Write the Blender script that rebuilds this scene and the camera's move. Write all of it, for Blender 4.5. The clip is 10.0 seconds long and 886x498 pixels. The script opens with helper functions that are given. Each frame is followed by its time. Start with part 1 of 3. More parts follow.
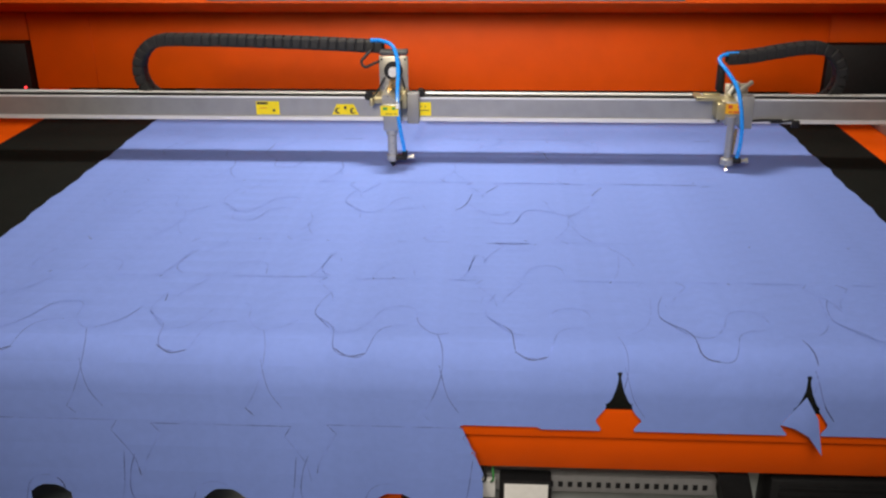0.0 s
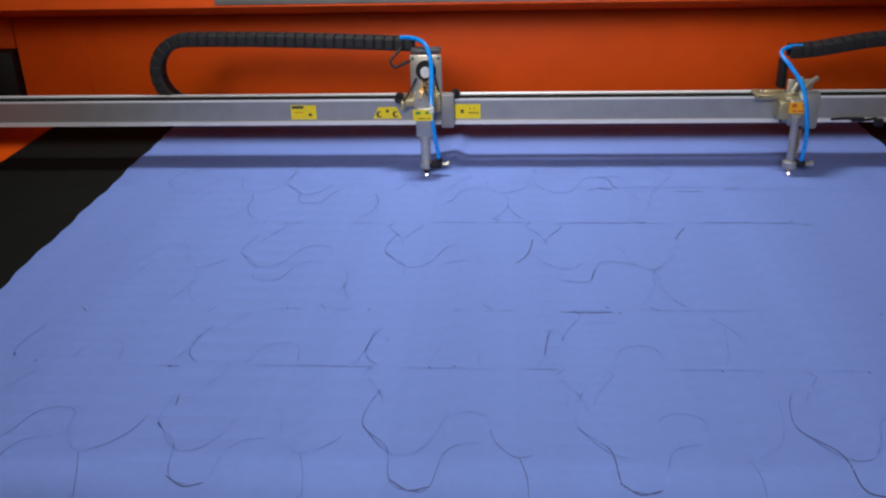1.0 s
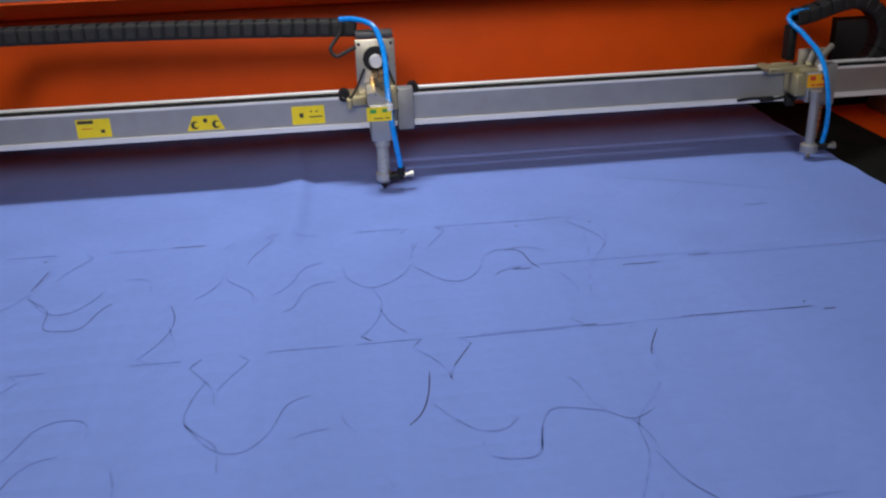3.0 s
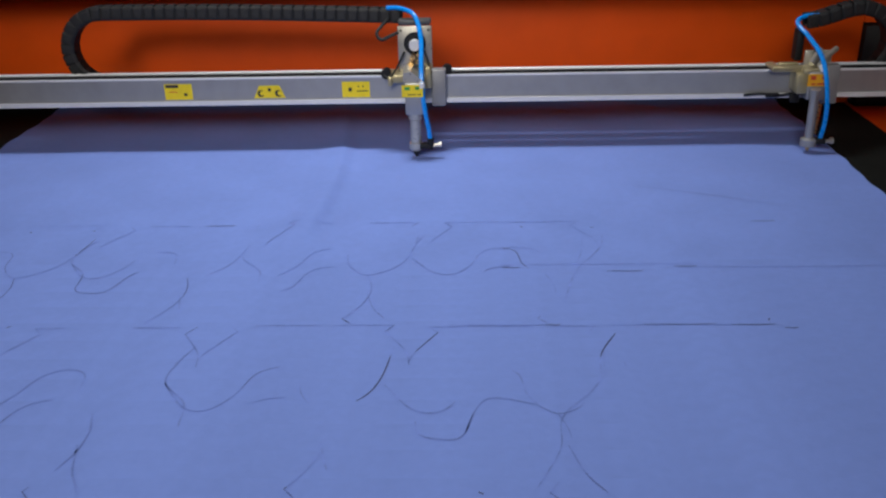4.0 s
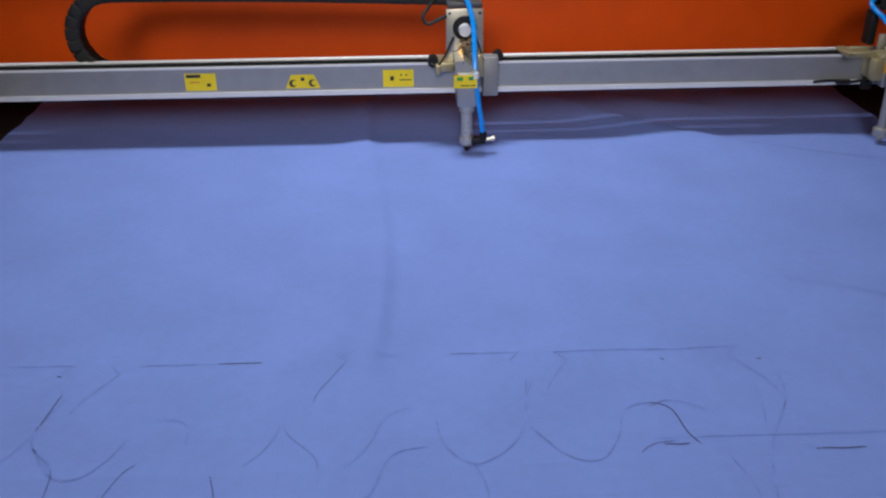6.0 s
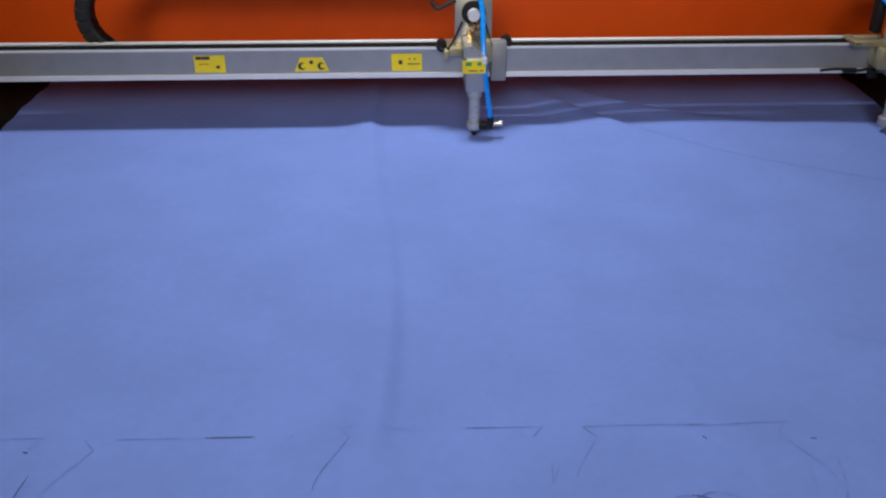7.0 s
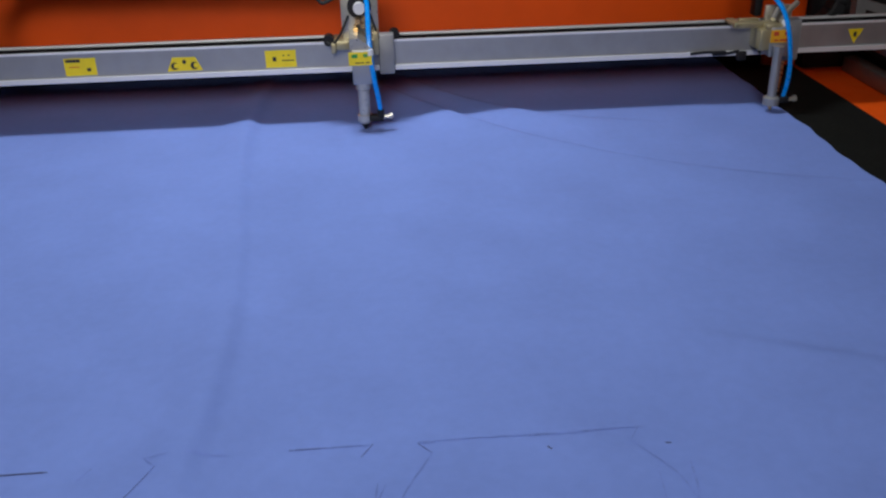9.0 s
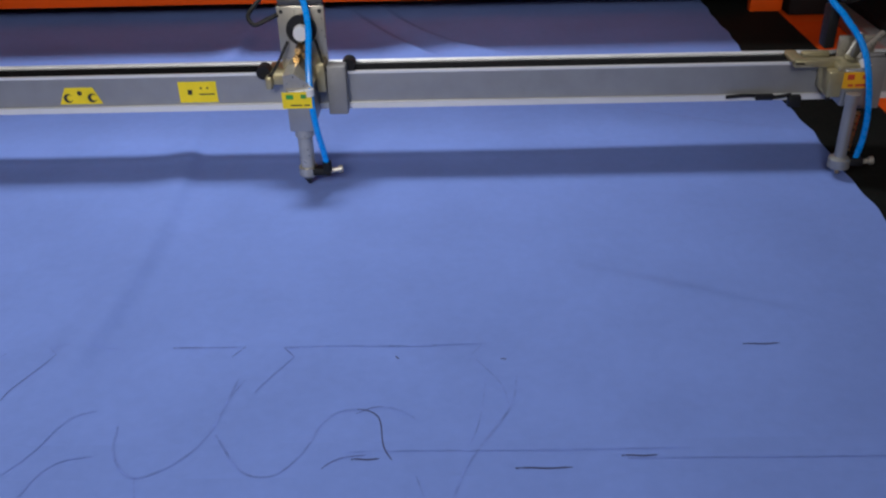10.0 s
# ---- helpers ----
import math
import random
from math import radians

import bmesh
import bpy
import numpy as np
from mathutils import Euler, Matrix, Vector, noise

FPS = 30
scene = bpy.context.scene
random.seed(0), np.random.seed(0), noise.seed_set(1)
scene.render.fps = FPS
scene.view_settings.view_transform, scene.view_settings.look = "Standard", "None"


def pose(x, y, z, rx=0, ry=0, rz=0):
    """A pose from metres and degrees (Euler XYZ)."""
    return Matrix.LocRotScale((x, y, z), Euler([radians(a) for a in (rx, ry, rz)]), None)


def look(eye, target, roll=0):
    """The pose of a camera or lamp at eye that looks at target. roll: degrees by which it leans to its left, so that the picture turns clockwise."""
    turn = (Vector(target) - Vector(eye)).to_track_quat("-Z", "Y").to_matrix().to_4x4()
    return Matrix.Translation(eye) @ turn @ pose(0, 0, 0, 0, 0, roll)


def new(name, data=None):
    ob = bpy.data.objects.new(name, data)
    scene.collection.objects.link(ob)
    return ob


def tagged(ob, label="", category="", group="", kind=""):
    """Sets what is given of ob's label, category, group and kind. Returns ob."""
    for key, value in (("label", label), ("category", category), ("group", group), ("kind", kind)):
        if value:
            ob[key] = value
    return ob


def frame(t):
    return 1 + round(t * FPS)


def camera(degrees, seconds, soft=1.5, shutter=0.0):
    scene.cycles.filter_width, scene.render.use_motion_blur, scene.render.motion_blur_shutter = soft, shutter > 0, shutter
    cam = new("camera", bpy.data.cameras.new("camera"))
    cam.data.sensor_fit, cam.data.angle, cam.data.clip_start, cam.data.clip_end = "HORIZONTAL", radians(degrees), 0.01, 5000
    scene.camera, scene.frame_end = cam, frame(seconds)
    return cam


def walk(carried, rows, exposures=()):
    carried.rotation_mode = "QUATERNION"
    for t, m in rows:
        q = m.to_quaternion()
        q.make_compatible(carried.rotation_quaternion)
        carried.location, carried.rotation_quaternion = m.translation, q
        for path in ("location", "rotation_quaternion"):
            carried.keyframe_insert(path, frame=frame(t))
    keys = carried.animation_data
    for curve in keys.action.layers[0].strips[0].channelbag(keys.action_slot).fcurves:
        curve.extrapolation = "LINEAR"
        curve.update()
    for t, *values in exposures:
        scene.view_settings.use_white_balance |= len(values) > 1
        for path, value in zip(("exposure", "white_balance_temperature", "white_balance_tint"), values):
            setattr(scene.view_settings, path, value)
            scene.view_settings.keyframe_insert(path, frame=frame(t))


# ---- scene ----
import itertools

# The world: x along the gantry, y from the camera into the machine, z up. ZT is the height of the cloth on the bed.
ZT = 0.85
cam = camera(51.2, 10.0, soft=2.3)
PATH = [  # seconds, eye, tilt down, turn to the right, lean
    (0.0, 0.573, -2.547, 1.554, 22.66, -3.28, -0.42),
    (0.5, 0.502, -2.376, 1.526, 22.86, -2.36, 0.06),
    (1.0, 0.463, -2.191, 1.590, 24.66, -3.94, -1.50),
    (1.5, 0.374, -2.001, 1.502, 24.73, -0.84, -0.72),
    (2.0, 0.361, -1.830, 1.488, 23.95, -0.90, -1.00),
    (2.5, 0.337, -1.675, 1.466, 24.23, 5.48, -2.27),
    (2.7, 0.357, -1.647, 1.422, 23.50, 6.98, -2.32),
    (3.8, 0.652, -1.925, 1.466, 23.55, -0.53, -0.98),
    (4.0, 0.636, -1.948, 1.472, 23.94, -2.12, -1.35),
    (4.5, 0.459, -1.886, 1.556, 25.49, -1.93, -1.75),
    (5.0, 0.359, -1.806, 1.585, 27.18, 2.48, -1.84),
    (5.5, 0.395, -1.778, 1.508, 26.97, 2.69, -1.08),
    (6.8, 0.416, -1.765, 1.527, 28.30, 0.80, -0.27),
    (7.0, 0.398, -1.774, 1.535, 28.71, 1.88, 0.00),
    (7.5, 0.430, -1.789, 1.500, 28.37, 1.90, -0.24),
    (8.0, 0.395, -1.781, 1.507, 28.70, 3.92, -0.42),
    (8.5, 0.454, -1.761, 1.495, 28.06, 5.33, -1.12),
    (9.0, 0.554, -1.753, 1.457, 26.58, 4.51, -1.17),
    (9.5, 0.692, -1.850, 1.502, 27.85, -1.73, 0.25),
    (9.8, 0.717, -1.921, 1.467, 27.92, -1.22, -1.06),
    (10.0, 0.792, -1.865, 1.497, 30.43, -1.23, -1.57),
]
walk(cam, [(t, pose(x, y, z, 90 - tilt, 0, -turn) @ pose(0, 0, 0, 0, 0, lean)) for t, x, y, z, tilt, turn, lean in PATH],
     [(0.0, 0.20, 7600, 10), (0.5, 0.07, 7400, 10), (0.75, -0.12, 7000, 10), (1.0, -0.38, 6600, 10), (1.5, -0.38, 6600, 10), (2.5, -0.47, 6600, 10), (4.5, -0.50, 6550, 10), (7.0, -0.52, 6450, 10), (8.5, -0.64, 6300, 10), (9.5, -0.58, 6400, 10), (10.0, -0.56, 6400, 10)])

# ---- light: one long lamp above the back of the bed, two weaker unseen lights from the front ----
world = bpy.data.worlds.new("world")
scene.world = world
world.use_nodes = True
world.node_tree.nodes["Background"].inputs[0].default_value = (0.6, 0.7, 0.9, 1)
world.node_tree.nodes["Background"].inputs[1].default_value = 0.02


def area(name, at, target, sx, sy, watts, colour, spread):
    lamp = bpy.data.lights.new(name, "AREA")
    lamp.shape, lamp.size, lamp.size_y, lamp.energy, lamp.color, lamp.spread = "RECTANGLE", sx, sy, watts, colour, radians(spread)
    ob = new(name, lamp)
    ob.matrix_world = look(at, target)
    return ob


area("tube_light", (0.38, 0.02, ZT + 1.75), (0.38, 0.021, 0), 0.6, 0.26, 24.2, (0.93, 0.97, 1.0), 150)
# Narrow spread mimics lens vignetting towards the rear panel's ends.
area("ceiling_light", (-0.15, -4.5, 2.95), (0.45, 0.2, ZT + 0.15), 1.6, 0.8, 5.9, (1.0, 0.94, 0.87), 36)
# Added fill, no lamp known here: lifts the near cloth and the front panel.
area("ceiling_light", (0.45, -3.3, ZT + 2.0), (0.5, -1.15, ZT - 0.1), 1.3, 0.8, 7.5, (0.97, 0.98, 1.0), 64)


# ---- materials ----
def mat(name, colour, rough=0.5, metal=0.0, vary=0.12, scale=30.0, bump=0.0, bump_scale=200.0, stain=0.0, emit=0.0, coat=0.0, spec=0.5):
    """A surface with fine grain, broad stains and a fine relief."""
    m = bpy.data.materials.new(name)
    m.use_nodes = True
    nt = m.node_tree
    b = nt.nodes["Principled BSDF"]
    b.inputs["Roughness"].default_value, b.inputs["Metallic"].default_value = rough, metal
    b.inputs["Specular IOR Level"].default_value = spec
    if coat:
        b.inputs["Coat Weight"].default_value = coat
        b.inputs["Coat Roughness"].default_value = 0.15
    tc = nt.nodes.new("ShaderNodeTexCoord")

    def noise_at(s, detail=4.0):
        n = nt.nodes.new("ShaderNodeTexNoise")
        n.inputs["Scale"].default_value, n.inputs["Detail"].default_value = s, detail
        nt.links.new(tc.outputs["Object"], n.inputs["Vector"])
        return n.outputs["Fac"]

    def ramp(fac, lo, hi):
        r = nt.nodes.new("ShaderNodeMapRange")
        r.inputs["From Min"].default_value, r.inputs["From Max"].default_value = 0.3, 0.7
        r.inputs["To Min"].default_value, r.inputs["To Max"].default_value = lo, hi
        nt.links.new(fac, r.inputs["Value"])
        return r.outputs["Result"]

    def times(a, c):
        x = nt.nodes.new("ShaderNodeMath")
        x.operation = "MULTIPLY"
        nt.links.new(a, x.inputs[0])
        nt.links.new(c, x.inputs[1])
        return x.outputs[0]

    v = times(ramp(noise_at(scale), 1 - vary, 1 + vary), ramp(noise_at(scale * 0.09 + 0.6, 3.0), 1 - stain - 0.03, 1.03))
    mix = nt.nodes.new("ShaderNodeVectorMath")
    mix.operation = "SCALE"
    mix.inputs[0].default_value = colour
    nt.links.new(v, mix.inputs["Scale"])
    nt.links.new(mix.outputs[0], b.inputs["Base Color"])
    nt.links.new(ramp(noise_at(scale * 2.3), max(rough - 0.06, 0.03), min(rough + 0.08, 1)), b.inputs["Roughness"])
    if bump:
        bp = nt.nodes.new("ShaderNodeBump")
        bp.inputs["Strength"].default_value, bp.inputs["Distance"].default_value = bump, 0.001
        nt.links.new(noise_at(bump_scale, 2.0), bp.inputs["Height"])
        nt.links.new(bp.outputs[0], b.inputs["Normal"])
    if emit:
        b.inputs["Emission Color"].default_value = (*colour, 1)
        b.inputs["Emission Strength"].default_value = emit
    return m


ORANGE = mat("orange_paint", (0.86, 0.098, 0.004), 0.5, 0, 0.04, 14, 0.2, 420, 0.10, spec=0.22)
CLOTH = mat("lilac_cloth", (0.174, 0.266, 0.66), 0.9, 0, 0.025, 60, 0.3, 900, 0.05)
CUT = mat("burnt_cut", (0.045, 0.048, 0.115), 0.9, 0, 0.3, 40)
CUT_THIN = mat("thin_cut", (0.105, 0.145, 0.38), 0.9, 0, 0.3, 40)
CUT_SOFT = mat("closed_cut", (0.154, 0.230, 0.585), 0.9, 0, 0.2, 40)
BLACK_BED = mat("black_conveyor_mesh", (0.0055, 0.0066, 0.0052), 0.9, 0, 0.3, 160, 0.5, 260, 0.3, spec=0.2)
ALU = mat("brushed_aluminium", (0.36, 0.362, 0.36), 0.42, 0.6, 0.06, 25, 0.15, 500, 0.08)
ALU_BRIGHT = mat("bright_aluminium", (0.72, 0.73, 0.75), 0.42, 0.25, 0.02, 40)
STEEL = mat("polished_rail_steel", (0.75, 0.76, 0.78), 0.14, 1.0, 0.05, 60)
NICKEL = mat("satin_nickel", (0.50, 0.475, 0.41), 0.32, 0.65, 0.08, 80, 0.1, 300, 0.1)
BEIGE = mat("anodised_beige", (0.44, 0.38, 0.22), 0.34, 0.5, 0.08, 60, 0.1, 300, 0.12)
GREY_BLOCK = mat("grey_block", (0.26, 0.26, 0.265), 0.5, 0.3, 0.06, 60, 0.1, 300, 0.1)
BRASS = mat("brass_fitting", (0.75, 0.48, 0.2), 0.28, 1.0, 0.1, 90)
BLACK = mat("black_plastic", (0.008, 0.008, 0.009), 0.55, 0, 0.2, 70, 0.2, 300, spec=0.3)
CHAIN = mat("chain_plastic", (0.011, 0.0115, 0.013), 0.6, 0, 0.2, 60, 0.3, 250, 0.15)
BELT = mat("belt_rubber", (0.008, 0.008, 0.009), 0.95, 0, 0.2, 90, spec=0.08)
BLUE = mat("blue_hose", (0.0, 0.25, 0.78), 0.28, 0, 0.05, 60)
YELLOW = mat("yellow_sticker", (0.85, 0.66, 0.01), 0.45, 0, 0.05, 60, 0, 0, 0.08)
AMBER = mat("amber_sticker", (0.85, 0.42, 0.01), 0.45, 0, 0.05, 60, 0, 0, 0.08)
INK = mat("sticker_ink", (0.02, 0.02, 0.02), 0.6)
GREEN_INK = mat("green_ink", (0.02, 0.25, 0.05), 0.6)
RED_INK = mat("red_ink", (0.55, 0.05, 0.02), 0.6)
WHITE = mat("white_label", (0.8, 0.8, 0.78), 0.5, 0, 0.04, 80)
CABINET = mat("grey_zinc_plate", (0.36, 0.40, 0.40), 0.5, 0.2, 0.1, 25, 0.1, 200, 0.2)
CONCRETE = mat("workshop_floor", (0.22, 0.22, 0.21), 0.7, 0, 0.15, 12, 0.3, 90, 0.3)
PLASTER = mat("workshop_wall", (0.55, 0.55, 0.53), 0.8, 0, 0.06, 8, 0.2, 120, 0.15)
GLOW = mat("cutting_spark", (1.0, 0.85, 0.8), 0.5, emit=9.0)


# ---- mesh helpers ----
def box(bm, x0, x1, y0, y1, z0, z1, bevel=0.0):
    """A box with softened edges, added to bm."""
    m = Matrix.Translation(((x0 + x1) / 2, (y0 + y1) / 2, (z0 + z1) / 2)) @ Matrix.Diagonal((x1 - x0, y1 - y0, z1 - z0, 1))
    vs = bmesh.ops.create_cube(bm, size=1, matrix=m)["verts"]
    if bevel:
        es = list({e for v in vs for e in v.link_edges})
        bmesh.ops.bevel(bm, geom=es, offset=bevel, segments=2, affect="EDGES", profile=0.5)
    return vs


def rod(bm, a, b, r, r2=None, n=16):
    a, b = Vector(a), Vector(b)
    q = (b - a).to_track_quat("Z", "Y").to_matrix().to_4x4()
    bmesh.ops.create_cone(bm, cap_ends=True, segments=n, radius1=r, radius2=r if r2 is None else r2, depth=(b - a).length,
                          matrix=Matrix.Translation((a + b) / 2) @ q)


def smooth_path(points, steps=6):
    """A Catmull-Rom line through the points."""
    ps = [Vector(p) for p in points]
    ps = [2 * ps[0] - ps[1]] + ps + [2 * ps[-1] - ps[-2]]
    out = []
    for i in range(1, len(ps) - 2):
        a, b, c, d = ps[i - 1:i + 3]
        for k in range(steps):
            u = k / steps
            out.append(0.5 * (2 * b + (c - a) * u + (2 * a - 5 * b + 4 * c - d) * u * u + (3 * b - a - 3 * c + d) * u ** 3))
    return out + [ps[-2]]


def hose(bm, points, r, n=10, steps=6):
    """A round tube along a smooth line."""
    line = smooth_path(points, steps)
    rings, up = [], Vector((0, 1, 0.01))
    for i, p in enumerate(line):
        d = (line[min(i + 1, len(line) - 1)] - line[max(i - 1, 0)]).normalized()
        s = d.cross(up).normalized()
        w = s.cross(d)
        rings.append([bm.verts.new(p + r * (math.cos(2 * math.pi * k / n) * s + math.sin(2 * math.pi * k / n) * w)) for k in range(n)])
    for p, q in zip(rings, rings[1:]):
        for k in range(n):
            bm.faces.new((p[k], p[(k + 1) % n], q[(k + 1) % n], q[k]))
    bm.faces.new(rings[0]), bm.faces.new(rings[-1])


def prism(bm, outline, y0, y1):
    """An outline in x and z, drawn out from y0 to y1."""
    a = [bm.verts.new((x, y0, z)) for x, z in outline]
    b = [bm.verts.new((x, y1, z)) for x, z in outline]
    n = len(a)
    bm.faces.new(a), bm.faces.new(b[::-1])
    for i in range(n):
        bm.faces.new((a[i], b[i], b[(i + 1) % n], a[(i + 1) % n]))


def made(name, bm, material, smooth=True):
    bmesh.ops.recalc_face_normals(bm, faces=bm.faces[:])
    me = bpy.data.meshes.new(name)
    bm.to_mesh(me)
    bm.free()
    me.materials.append(material)
    if smooth:
        me.polygons.foreach_set("use_smooth", [True] * len(me.polygons))
        me.set_sharp_from_angle(angle=radians(35))
    return new(name, me)


def part(name, bm, material, parent, label=""):
    ob = made(name, bm, material)
    ob.parent = parent
    return tagged(ob, label) if label else ob


def boxes(name, material, parent, *dims, bevel=0.002, label=""):
    bm = bmesh.new()
    for d in dims:
        box(bm, *d, bevel)
    return part(name, bm, material, parent, label)


def thing(name, label, category, at=(0, 0, 0), group="", kind=""):
    ob = new(name)
    ob.location = at
    return tagged(ob, label, category, group, kind)


# ---- the workshop round the machine ----
def structure(name, label, material, *dims):
    bm = bmesh.new()
    for d in dims:
        box(bm, *d)
    return tagged(made(name, bm, material, False), label, "structure", kind="structure")


structure("floor", "grey concrete workshop floor", CONCRETE, (-4, 5, -5, 4, -0.1, 0))
structure("ceiling", "plain pale workshop ceiling", PLASTER, (-4, 5, -5, 4, 3.4, 3.5))
structure("wall_north", "plain pale workshop wall", PLASTER, (-4, 5, 4, 4.15, 0, 3.4))
structure("wall_south", "plain pale workshop wall", PLASTER, (-4, 5, -5.15, -5, 0, 3.4))
structure("wall_west", "plain pale workshop wall", PLASTER, (-4.15, -4, -5.15, 4.15, 0, 3.4))
structure("wall_east", "plain pale workshop wall", PLASTER, (5, 5.15, -5.15, 4.15, 0, 3.4))

# ---- the cutting machine: bed, side frames, rear cover, front bar ----
FRONT = -1.225
machine = thing("cutting_machine", "orange painted steel cutting machine with a black conveyor bed", "machine")
boxes("conveyor_bed", BLACK_BED, machine, (-0.793, 1.566, FRONT, 1.9, ZT - 0.06, ZT - 0.004), bevel=0.004, label="black woven conveyor belt")
bm = bmesh.new()
rod(bm, (-0.793, FRONT, ZT - 0.069), (1.566, FRONT, ZT - 0.069), 0.065, n=48)
part("front_roller", bm, BLACK_BED, machine, "black rubber front roller")
boxes("side_frame", ORANGE, machine, (-1.16, -0.797, -1.14, 1.9, 0.0, ZT - 0.012), bevel=0.006)
boxes("side_frame", ORANGE, machine, (1.571, 1.98, -1.14, 1.9, 0.0, ZT - 0.012), bevel=0.006)
# rear cover: upright panel, a hood that slopes up towards the front, and its grey lip
WALL, FOLD_Z, LIP_Y, LIP_Z, PANEL_Z = 0.34, ZT + 0.28, 0.075, ZT + 0.346, ZT + 0.041
boxes("rear_panel", ORANGE, machine, (-0.90, 1.58, WALL, WALL + 0.03, PANEL_Z, FOLD_Z - 0.002), bevel=0.003, label="orange rear panel")
boxes("panel_seam", ORANGE, machine, (-0.705, -0.699, WALL - 0.003, WALL + 0.002, PANEL_Z + 0.004, FOLD_Z - 0.004), bevel=0.001)
boxes("panel_foot", ORANGE, machine, (1.495, 1.572, WALL + 0.002, WALL + 0.028, ZT - 0.004, PANEL_Z - 0.001), bevel=0.003)
boxes("panel_foot", ORANGE, machine, (-0.90, -0.80, WALL + 0.002, WALL + 0.028, ZT - 0.004, PANEL_Z - 0.001), bevel=0.003)
bm = bmesh.new()
hood = [(WALL + 0.002, FOLD_Z), (LIP_Y, LIP_Z), (LIP_Y + 0.003, LIP_Z + 0.025), (LIP_Y + 0.03, LIP_Z + 0.04), (1.3, LIP_Z + 0.16), (1.3, FOLD_Z + 0.12), (0.5, FOLD_Z + 0.02)]
a = [bm.verts.new((-1.02, y, z)) for y, z in hood]
b = [bm.verts.new((2.0, y, z)) for y, z in hood]
bm.faces.new(a), bm.faces.new(b[::-1])
for i in range(len(hood)):
    bm.faces.new((a[i], b[i], b[(i + 1) % len(hood)], a[(i + 1) % len(hood)]))
part("hood", bm, ORANGE, machine, "orange sloping hood")
boxes("hood_lip", ALU, machine, (-0.235, 1.09, LIP_Y - 0.004, LIP_Y - 0.0005, LIP_Z + 0.006, LIP_Z + 0.022), bevel=0.001, label="grey strip on the hood's lip")
# Unseen box, added to keep light off the cloth behind the panel
boxes("rear_wall", ORANGE, machine, (-1.02, 2.0, 1.9, 1.93, 0, LIP_Z + 0.2))
boxes("rear_lid", ORANGE, machine, (-1.02, 2.0, 1.302, 1.9, LIP_Z + 0.13, LIP_Z + 0.16))
boxes("rear_side", ORANGE, machine, (-1.04, -1.0, 0.42, 1.9, ZT - 0.01, LIP_Z + 0.1))
boxes("rear_side", ORANGE, machine, (2.0, 2.03, 0.42, 1.9, ZT - 0.01, LIP_Z + 0.1))
# black boxes in place of the dark openings at the panel's ends
boxes("end_housing", BLACK, machine, (-1.18, -0.904, 0.31, 0.43, ZT - 0.01, ZT + 0.19), bevel=0.006, label="black box in the dark end opening")
boxes("end_housing", BLACK, machine, (1.582, 2.02, 0.325, 0.45, ZT - 0.01, ZT + 0.19), bevel=0.006, label="black box in the dark end opening")
boxes("end_panel", ORANGE, machine, (-1.18, -0.904, 0.342, 0.37, ZT + 0.193, FOLD_Z - 0.002), bevel=0.003)
boxes("end_panel", ORANGE, machine, (1.582, 2.02, 0.342, 0.37, ZT + 0.193, FOLD_Z - 0.002), bevel=0.003)
# side rails on which the gantry rides
boxes("side_rail", ALU, machine, (1.668, 1.700, -1.11, 0.30, ZT - 0.010, ZT + 0.026), bevel=0.003, label="grey side rail")
boxes("rail_cover", BLACK, machine, (1.704, 1.80, -1.11, 0.30, ZT - 0.010, ZT + 0.040), bevel=0.004, label="black rail cover")
boxes("side_rail", ALU, machine, (-0.975, -0.945, -1.11, 0.28, ZT - 0.010, ZT + 0.026), bevel=0.003, label="grey side rail")
# front: trim plate under the roller, lower panel, open cabinet with its fittings
boxes("front_trim", ORANGE, machine, (-0.80, 1.55, -1.285, -1.268, ZT - 0.148, ZT - 0.056), bevel=0.002, label="orange front trim plate")
bm = bmesh.new()
box(bm, -0.80, 1.55, -1.274, -1.258, ZT - 0.230, ZT - 0.152, 0.0015)
for v in bm.verts:
    v.co.y += 0.02 * (ZT - 0.152 - v.co.z) / 0.078
part("front_panel", bm, ORANGE, machine, "orange lower front panel")
boxes("cabinet_plate", CABINET, machine, (-0.80, 1.55, -1.173, -1.163, 0.02, ZT - 0.144), bevel=0.001, label="grey zinc mounting plate")
boxes("cabinet_post", ORANGE, machine, (0.362, 0.425, -1.26, -1.223, 0.05, ZT - 0.235), bevel=0.002, label="orange cabinet post")
boxes("cabinet_floor", CABINET, machine, (-0.80, 1.55, -1.258, -1.174, 0.02, 0.05), bevel=0.001)


def cable_duct(parent, x0, x1, z):
    d = boxes("cable_duct", GREY_BLOCK, parent, (x0, x1, -1.212, -1.175, z - 0.017, z + 0.017), bevel=0.002, label="grey slotted cable duct")
    bm = bmesh.new()
    x = x0 + 0.01
    while x < x1 - 0.01:
        box(bm, x, x + 0.008, -1.214, -1.211, z - 0.005, z + 0.005)
        x += 0.0165
    tagged(part("slot", bm, BLACK, d), kind="stuff")


cable_duct(machine, 0.42, 0.965, ZT - 0.293)


